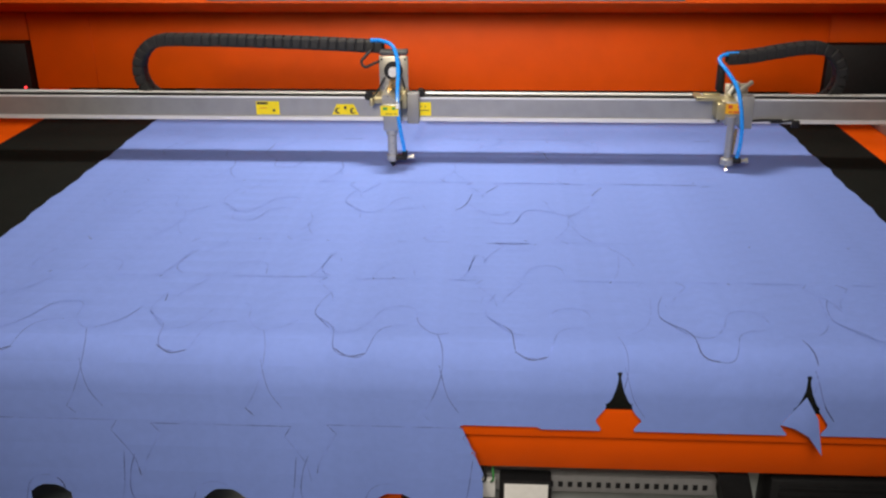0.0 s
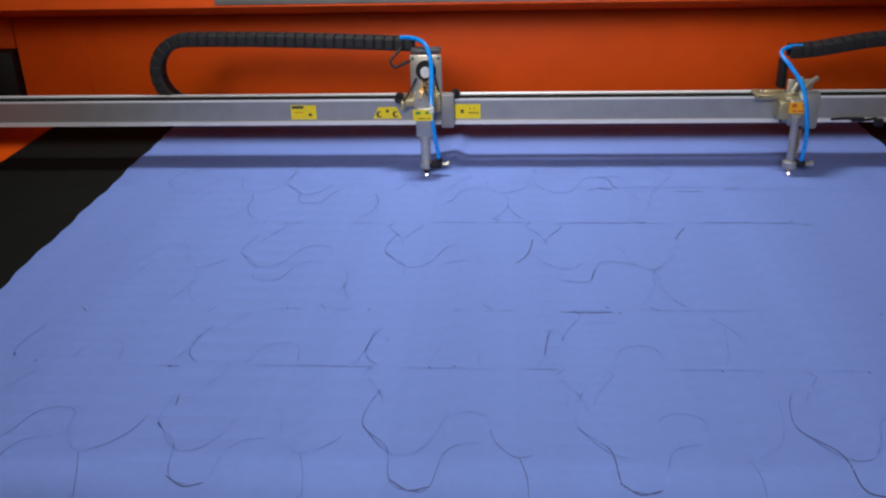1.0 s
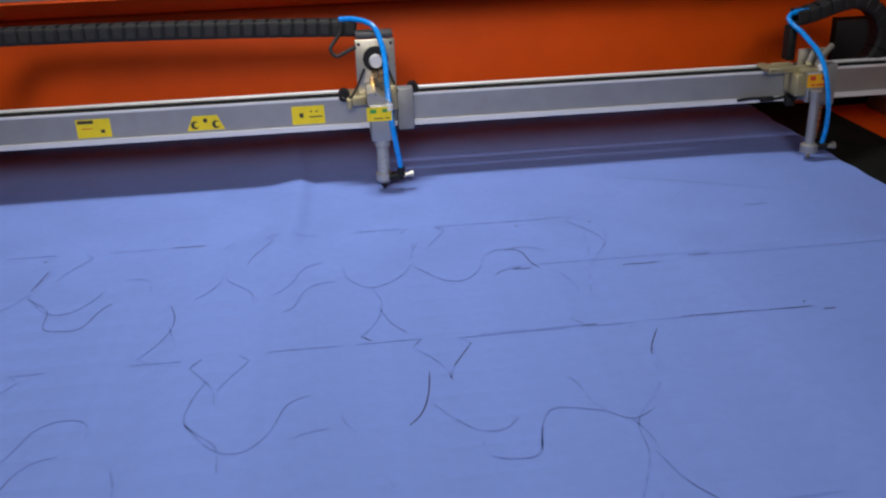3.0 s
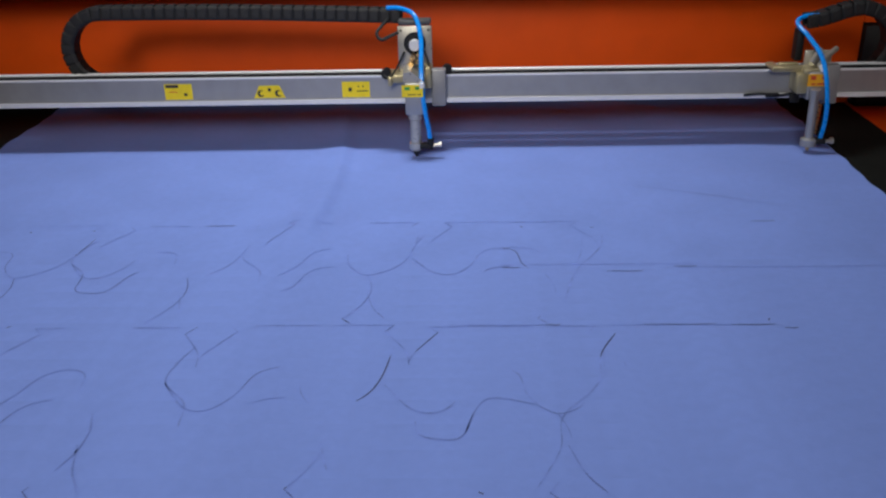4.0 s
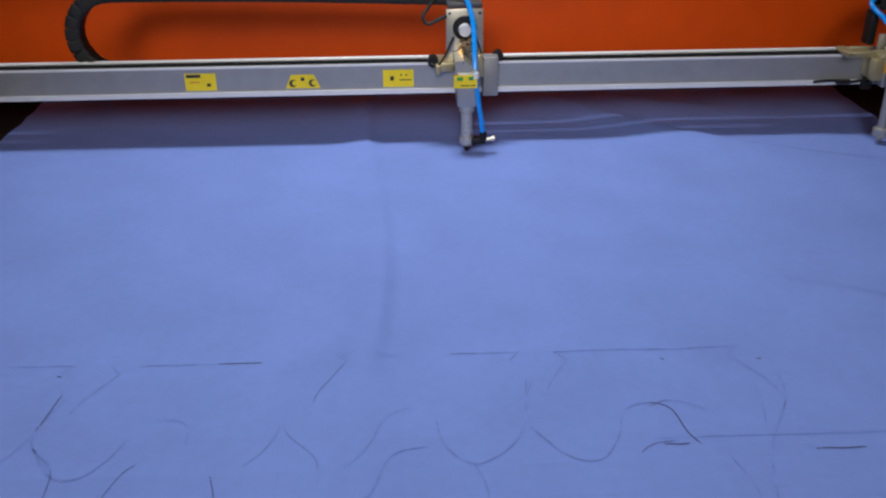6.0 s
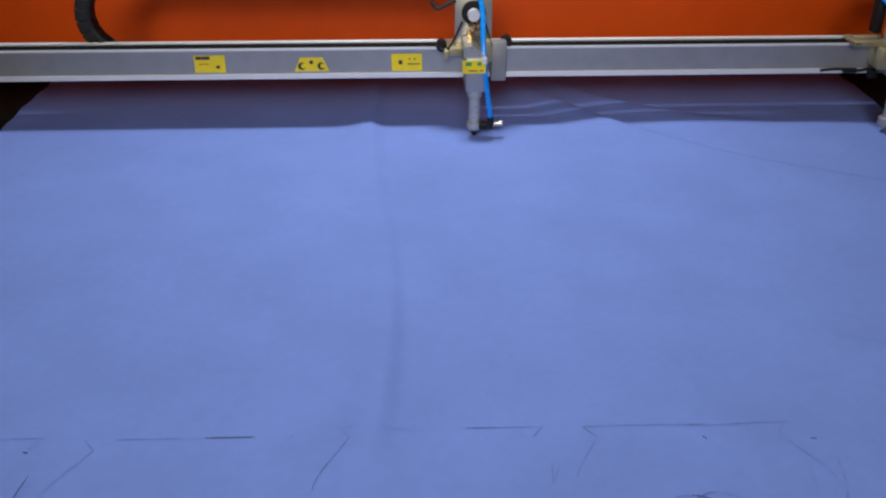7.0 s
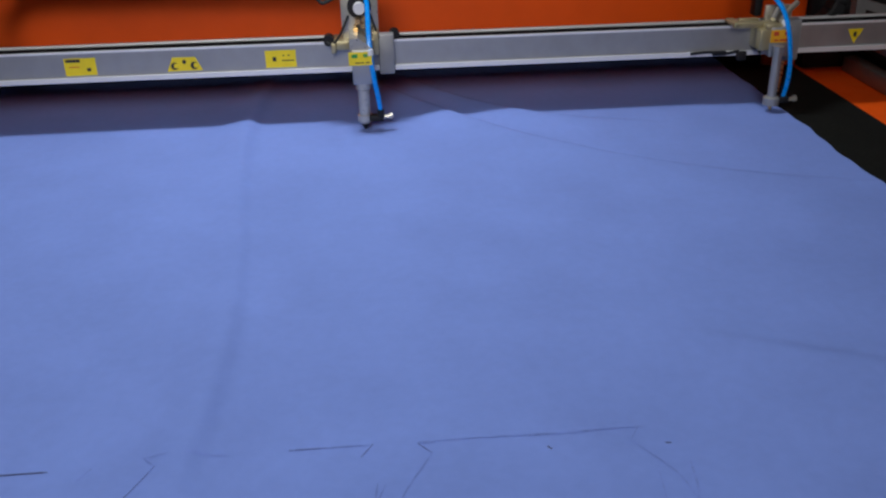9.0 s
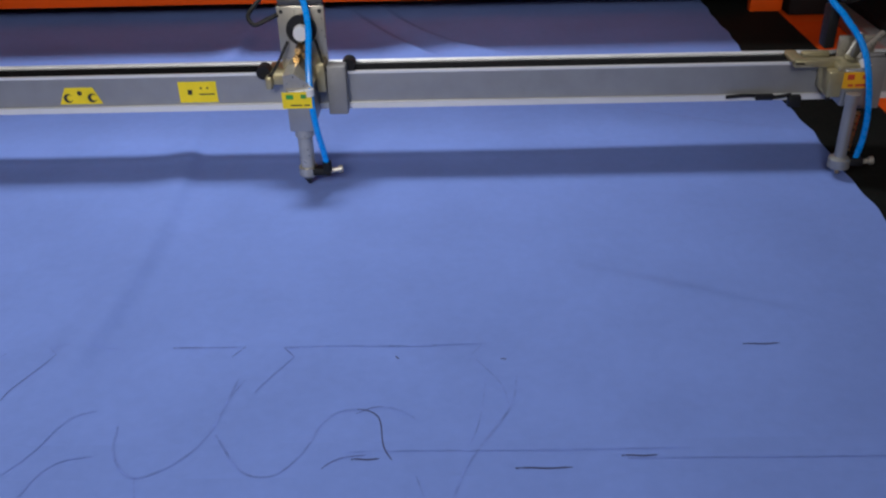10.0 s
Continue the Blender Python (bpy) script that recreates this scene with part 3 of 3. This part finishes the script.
def relief(x, y):
    """Soft folds that the cloth carries."""
    # a lengthwise crease that winds a little
    c = 0.335 + 0.025 * math.cos(4.2 * (y - 0.15))
    h = (0.0088 + 0.003 * math.cos(5.5 * (y + 0.06))) * math.exp(-((x - c) / (0.016 if x > c else 0.042)) ** 2) * clamp((y + 0.24) / 0.2)
    # two slanting folds that run out to the edge, steep on their far side
    d = y - (0.43 + 0.65 * math.exp(-(x - 0.648) / 0.37))
    h += 0.014 * math.exp(-(d / (0.013 if d > 0 else 0.10)) ** 2) * clamp((x - 0.5) / 0.2) * max(0.15, clamp((1.42 - x) / 0.5))
    d = y - (0.842 + 0.34 * math.exp(-(x - 0.68) / 0.18))
    h += 0.011 * math.exp(-(d / (0.013 if d > 0 else 0.08)) ** 2) * clamp((x - 0.58) / 0.15) * clamp((1.15 - x) / 0.3)
    # a shallow diagonal pucker near the edge
    d = (y - 0.04) + 0.45 * (x - 1.05)
    h += 0.004 * math.exp(-(d / (0.012 if d > 0 else 0.05)) ** 2) * clamp((x - 0.9) / 0.15) * clamp((1.25 - x) / 0.15)
    # shallow cross ripples
    h += 0.0013 * max(0, noise.noise((x * 1.7, y * 8.7, 0.3))) + 0.0006 * noise.noise((x * 5, y * 19, 1.3))
    return h * clamp((y - SHEET_FRONT) / 0.1)


def grid_mesh(name, y0, y1, ny, nx, place):
    xs = [CX0 + (CX1 - CX0) * i / nx for i in range(nx + 1)]
    verts, faces = [], []
    for j in range(ny + 1):
        y = y0 + (y1 - y0) * j / ny
        for i, x in enumerate(xs):
            if i == 0:
                x += edge_wave(y, 0.4)
            if i == nx:
                x += edge_wave(y, 2.1)
            verts.append(place(x, y))
    for j in range(ny):
        for i in range(nx):
            a = j * (nx + 1) + i
            faces.append((a, a + 1, a + nx + 2, a + nx + 1))
    me = bpy.data.meshes.new(name)
    me.from_pydata(verts, [], faces)
    me.materials.append(CLOTH)
    me.polygons.foreach_set("use_smooth", [True] * len(me.polygons))
    return me


sheet = new("cloth_sheet", grid_mesh("cloth_sheet", SHEET_FRONT, 1.85, 330, 260, lambda x, y: (x, y, relief(x, y))))
sheet.parent = cloth
sheet.location = (0, 0, ZT + 0.001)


def kept(x, m):
    """Whether the hanging cloth is still there: pieces have been lifted out along the cut lines."""
    if x > 0.527 + 0.4 * min(0.09, max(0.0, -1.388 - m)):
        if m < -1.390 - 0.006 * (x - 0.5):
            return False
        for c, deep in ((0.775, 0.0), (1.063, 0.0), (1.338, 0.005)):
            d = -1.288 - deep - m
            if d > 0:
                w = 0.0012 + 0.036 * (d / 0.086) ** 1.9 if d < 0.086 else 0.0372 - 0.75 * (d - 0.086)
                if abs(x - c) < w:
                    return False
        return True
    for c in (-0.168, 0.131, 0.418):
        u = (x - c) / 0.036
        if abs(u) < 1 and m < -1.525 - 0.03 * (1 - math.sqrt(1 - u * u)):
            return False
    return True


STRIP = 0.05
strips = []


def strip_map(m):
    """The resting pose of the strip whose front edge lies STRIP below m."""
    y, z, a = over(m - STRIP / 2)
    return pose(0, y, z, a, 0, 0)


def cloth_strip(m):
    base = strip_map(m)
    inv = base.inverted()

    def place(x, mm):
        yy, zz, _ = over(mm)
        return tuple(inv @ Vector((x, yy, zz)))

    if m - STRIP > -1.245:
        me = grid_mesh("cloth_strip", m - STRIP, m, 6, 2, place)
    else:
        me = grid_mesh("cloth_strip", m - STRIP, m, 12, 640, place)
        bm = bmesh.new()
        bm.from_mesh(me)
        gone = []
        for k, f in enumerate(bm.faces):
            j, i = divmod(k, 640)
            if not kept(CX0 + (CX1 - CX0) * (i + 0.5) / 640, m - STRIP + STRIP * (j + 0.5) / 12):
                gone.append(f)
        bmesh.ops.delete(bm, geom=gone, context="FACES")
        if gone and len(bm.verts):
            rim = {}
            for v in bm.verts:
                near = [e.other_vert(v) for e in v.link_edges if e.is_boundary]
                inner = CX0 + 0.02 < v.co.x < CX1 - 0.02 and len(near) == 2
                ends = all(len(w.link_faces) <= 2 and abs((w.co - v.co).normalized().x) > 0.999 for w in near)
                if inner and not ends:
                    rim[v] = near
            for _ in range(4):
                moved = {v: v.co * 0.4 + (a.co + b.co) * 0.3 for v, (a, b) in rim.items()}
                for v, c in moved.items():
                    v.co = c
        bm.to_mesh(me)
        bm.free()
    turn = inv.to_3x3()
    normals = []
    for v in me.vertices:
        w = base @ v.co
        a = 0.0 if w.y > CREST else math.pi / 2 if w.z < ZT + 0.0015 - EDGE_R else math.asin(min(1, (CREST - w.y) / EDGE_R))
        normals.append(turn @ Vector((0, -math.sin(a), math.cos(a))))
    if normals:
        me.normals_split_custom_set_from_vertices(normals)
    ob = new("cloth_strip", me)
    ob.parent = cloth
    ob.matrix_basis = base
    strips.append((m - STRIP / 2, m, ob))


for k in range(30):
    cloth_strip(SHEET_FRONT - k * STRIP)

# ---- the laser's cut lines: thin burnt slits, dark where they gape and faint where the cloth has closed again ----
rnd = random.Random(5)
PERIOD = 0.28
# one pattern piece and its neighbour: across the cloth, and along it from the piece's hem
OUTLINES = {
    "hem": [(0.306, 0.0), (0.537, 0.0)],
    "notch": [(0.537, 0.0), (0.525, -0.019)],
    "notch_far": [(0.306, 0.0), (0.320, -0.017)],
    "leg": [(0.525, -0.019), (0.556, -0.070), (0.564, -0.108)],
    "leg_far": [(0.320, -0.017), (0.291, -0.070), (0.284, -0.096)],
    "side": [(0.271, -0.061), (0.259, -0.100), (0.258, -0.148), (0.295, -0.195), (0.304, -0.250), (0.328, -0.263), (0.355, -0.258), (0.372, -0.205), (0.390, -0.187), (0.417, -0.182)],
    "waist": [(0.258, -0.150), (0.295, -0.203), (0.328, -0.209), (0.353, -0.175), (0.370, -0.127), (0.398, -0.112), (0.425, -0.125), (0.436, -0.177), (0.468, -0.213), (0.510, -0.185), (0.530, -0.140), (0.541, -0.060)],
    "tail": [(0.468, -0.213), (0.478, -0.250), (0.477, -0.290), (0.462, -0.332), (0.447, -0.357)],
    "tail_far": [(0.474, -0.275), (0.488, -0.325), (0.507, -0.357)],
    "barb": [(0.447, -0.357), (0.460, -0.371)],
}
# where each row of pieces has its hem, how far down it is whole, its first and last column and its shift
ROWS = ((-0.082, -0.40, -2, 1, 0.0), (-0.457, -0.40, -2, 1, -0.012), (-0.830, -0.175, -2, 1, 0.0), (-1.010, -0.40, -2, 3, 0.020), (-1.397, -0.26, -2, 0, 0.005))


def broken(line, curved, rnd, opened):
    """A cut line in stretches, as (points, half width, tone): gaping, thin or closed."""
    out, k = [], 0
    while k < len(line) - 1:
        run = rnd.randint(6, 15) if curved else rnd.randint(3, 9)
        kind = rnd.random()
        if opened:
            tone = "dark" if kind > 0.95 else "thin" if kind > 0.45 else "soft"
        else:
            tone = "dark" if kind > 0.985 else "thin" if kind > 0.90 else "soft" if kind > (0.27 if curved else 0.5) else ""
        if tone:
            half = {"dark": rnd.uniform(0.0006, 0.0009), "thin": rnd.uniform(0.0005, 0.0009), "soft": rnd.uniform(0.0008, 0.0014)}[tone]
            out.append((line[k:k + run + 1], half, tone))
        k += run
    return out


def fine(pts, curved):
    if curved:
        return [(p.x, p.y) for p in smooth_path([(x, y, 0) for x, y in pts], 7)]
    n = max(2, int(math.dist(pts[0], pts[1]) / 0.006))
    (x0, y0), (x1, y1) = pts
    return [(x0 + (x1 - x0) * u / n, y0 + (y1 - y0) * u / n) for u in range(n + 1)]


def cut_pieces():
    """All stretches of cut line."""
    out = []
    for hem, whole, first, last, shift in ROWS:
        for col in range(first, last + 1):
            jx, jy = rnd.uniform(-0.004, 0.004), rnd.uniform(-0.004, 0.004)
            for name, pts in OUTLINES.items():
                curved = len(pts) > 2
                pts = [(x + col * (PERIOD if hem > -0.9 else 0.288) + shift + jx, hem + v + jy) for x, v in pts]
                for inside, run in itertools.groupby(fine(pts, curved), lambda p: p[1] - hem - jy > whole):
                    line = list(run)
                    if not inside or len(line) < 2:
                        continue
                    if name in ("notch", "notch_far", "barb"):
                        out.append((line, 0.0008, rnd.choice(("dark", "thin", "thin", "soft", "soft"))))
                    else:
                        out += broken(line, curved, rnd, line[len(line) // 2][1] < -1.19)
    # the lower ends of the front row's tabs gape
    for col in range(-2, 2):
        out.append((fine([(x + col * 0.288 + 0.020, v - 1.012) for x, v in OUTLINES["side"][4:7]], True), 0.0008, "dark"))
    # the straight-cut pieces beside them: a winding edge, long seams
    for pts in ([(0.877, -0.096), (0.855, -0.132), (0.843, -0.192), (0.800, -0.270), (0.781, -0.328), (0.764, -0.409), (0.770, -0.45)],
                [(0.826, -0.483), (0.801, -0.536), (0.788, -0.607), (0.739, -0.678), (0.730, -0.741), (0.700, -0.809)],
                [(0.624, -0.713), (0.635, -0.667), (0.657, -0.639), (0.712, -0.655)], [(0.679, -0.200), (0.704, -0.189), (0.735, -0.202), (0.76, -0.24)]):
        out += broken(fine(pts, True), True, rnd, False)
    for x0, x1, v, tone in ((0.585, 0.82, -0.079, "soft"), (0.671, 1.02, -0.258, "soft"), (0.60, 0.755, -0.456, "soft"), (0.69, 0.90, -0.827, "soft"), (0.955, 1.30, -0.272, "soft"), (0.60, 0.651, -0.868, "soft"),
                            (0.824, 1.053, -0.458, "soft"), (0.87, 0.97, -0.457, "dark"), (0.990, 1.050, -0.459, "dark"), (0.564, 0.650, -0.836, "dark"), (1.118, 1.160, -0.086, "dark"), (0.735, 0.755, -0.457, "dark"), (0.843, 0.899, -0.284, "dark"), (0.68, 0.708, -0.269, "dark"), (0.949, 0.985, -0.268, "dark"), (1.06, 1.078, -0.469, "dark")):
        out.append(([(x0 + (x1 - x0) * u / 8, v + 0.0006 * math.sin(u)) for u in range(9)], 0.0007 if tone == "soft" else 0.0009, tone))
    for _ in range(18):
        x, v = rnd.uniform(-0.35, 1.3), rnd.choice((-0.10, -0.457, -0.83, -0.86, -1.01)) + rnd.uniform(-0.012, 0.012)
        a = rnd.uniform(0, 3.14)
        out.append(([(x + u * 0.003 * math.cos(a), v + u * 0.003 * math.sin(a)) for u in range(3)], 0.0013, "dark"))
    return out


ribbons = {}
for pts, half, tone in cut_pieces():
    for k in range(len(pts) - 1):
        (x0, m0), (x1, m1) = pts[k], pts[k + 1]
        mid = (m0 + m1) / 2
        if not CX0 + 0.012 < min(x0, x1) or max(x0, x1) > CX1 - 0.012 or not kept((x0 + x1) / 2, mid - 0.004) or mid < -1.645:
            continue
        d = math.dist((x0, m0), (x1, m1)) or 1
        ux, um = (x1 - x0) / d, (m1 - m0) / d
        e = half * (0.35 if k in (0, len(pts) - 2) else 1)
        quad = [(x0 - ux * 0.0003 - um * half, m0 - um * 0.0003 + ux * half), (x0 - ux * 0.0003 + um * half, m0 - um * 0.0003 - ux * half), (x1 + um * e, m1 - ux * e), (x1 - um * e, m1 + ux * e)]
        key = -1 if mid > SHEET_FRONT else min(29, int((SHEET_FRONT - mid) / STRIP))
        ribbons.setdefault((key, tone), []).append(quad)
for (key, tone), quads in ribbons.items():
    verts = []
    if key < 0:
        verts = [(x, m, relief(x, m) + 0.0007) for q in quads for x, m in q]
        owner = sheet
    else:
        owner = strips[key][2]
        inv = strip_map(strips[key][1]).inverted()
        for q in quads:
            for x, m in q:
                y, z, a = over(m)
                out = Vector((0, -math.sin(radians(a)), math.cos(radians(a))))
                verts.append(tuple(inv @ (Vector((x, y, z)) + 0.0007 * out)))
    me = bpy.data.meshes.new("cut_line")
    me.from_pydata(verts, [], [tuple(range(i * 4, i * 4 + 4)) for i in range(len(quads))])
    me.materials.append({"dark": CUT, "thin": CUT_THIN, "soft": CUT_SOFT}[tone])
    ob = new("cut_line", me)
    ob.parent = owner
    tagged(ob, "closed cut line" if tone == "soft" else "burnt cut line", kind="stuff")


# a torn scrap that hangs in one of the gaps
owner = strips[22][2]
inv = strip_map(strips[22][1]).inverted()
scrap = []
for x, m, lift in ((1.0605, -1.324, 0.0008), (1.024, -1.370, 0.006), (1.046, -1.375, 0.009), (1.070, -1.390, 0.008), (1.096, -1.427, 0.004), (1.082, -1.361, 0.003), (1.056, -1.350, 0.010)):
    y, z, _ = over(m)
    scrap.append(tuple(inv @ Vector((x, y - lift, z))))
me = bpy.data.meshes.new("scrap")
me.from_pydata(scrap, [], [(0, 1, 6), (1, 2, 6), (2, 3, 6), (3, 5, 6), (3, 4, 5), (5, 0, 6)])
me.materials.append(CLOTH)
me.polygons.foreach_set("use_smooth", [True] * 6)
new("cloth_scrap", me).parent = owner


def at_time(rows, t):
    for (t0, a), (t1, b) in zip(rows, rows[1:]):
        if t <= t1:
            return a + (b - a) * (t - t0) / (t1 - t0)
    return rows[-1][1]


def motions():
    walk(gantry, [(t, pose(0, y, ZT + RAISE)) for t, y in GANTRY_Y])
    walk(left_head, [(t, pose(x, 0, 0)) for t, x in HEAD_X])
    walk(right_head, [(t, pose(x + SPREAD, 0, 0)) for t, x in HEAD_X])
    for i, ob in enumerate(left_links):
        walk(ob, [(t, link_pose(i, 1, x / 2 - 0.424, x - 0.030, 0.253, -1)) for t, x in HEAD_X])
    for i, ob in enumerate(right_links):
        walk(ob, [(t, link_pose(i, 1, (x + SPREAD) / 2 + 0.788, x + SPREAD + 0.005, 0.227, 1)) for t, x in HEAD_X])
    for ob, on in ((left_spark, ((0.35, 1.1), (1.65, 1.85))), (right_spark, ((-1.0, 1.15),))):
        rows = []
        for k in range(101):
            lit = any(a <= k / 10 <= b for a, b in on)
            if k % 10 == 0 or k < 22:
                rows.append((k / 10, pose(0, SPARK_Y, 0.003 - RAISE if lit else 0.013 - RAISE)))
        walk(ob, rows)
    walk(sheet, [(k * 0.25, pose(0, -at_time(FEED, k * 0.25), ZT + 0.001)) for k in range(41)])
    for m, _, ob in strips:
        rows = []
        for k in range(41):
            t = k * 0.25
            y, z, a = over(m - at_time(FEED, t))
            rows.append((t, pose(0, y, z, a)))
        walk(ob, rows)


motions()
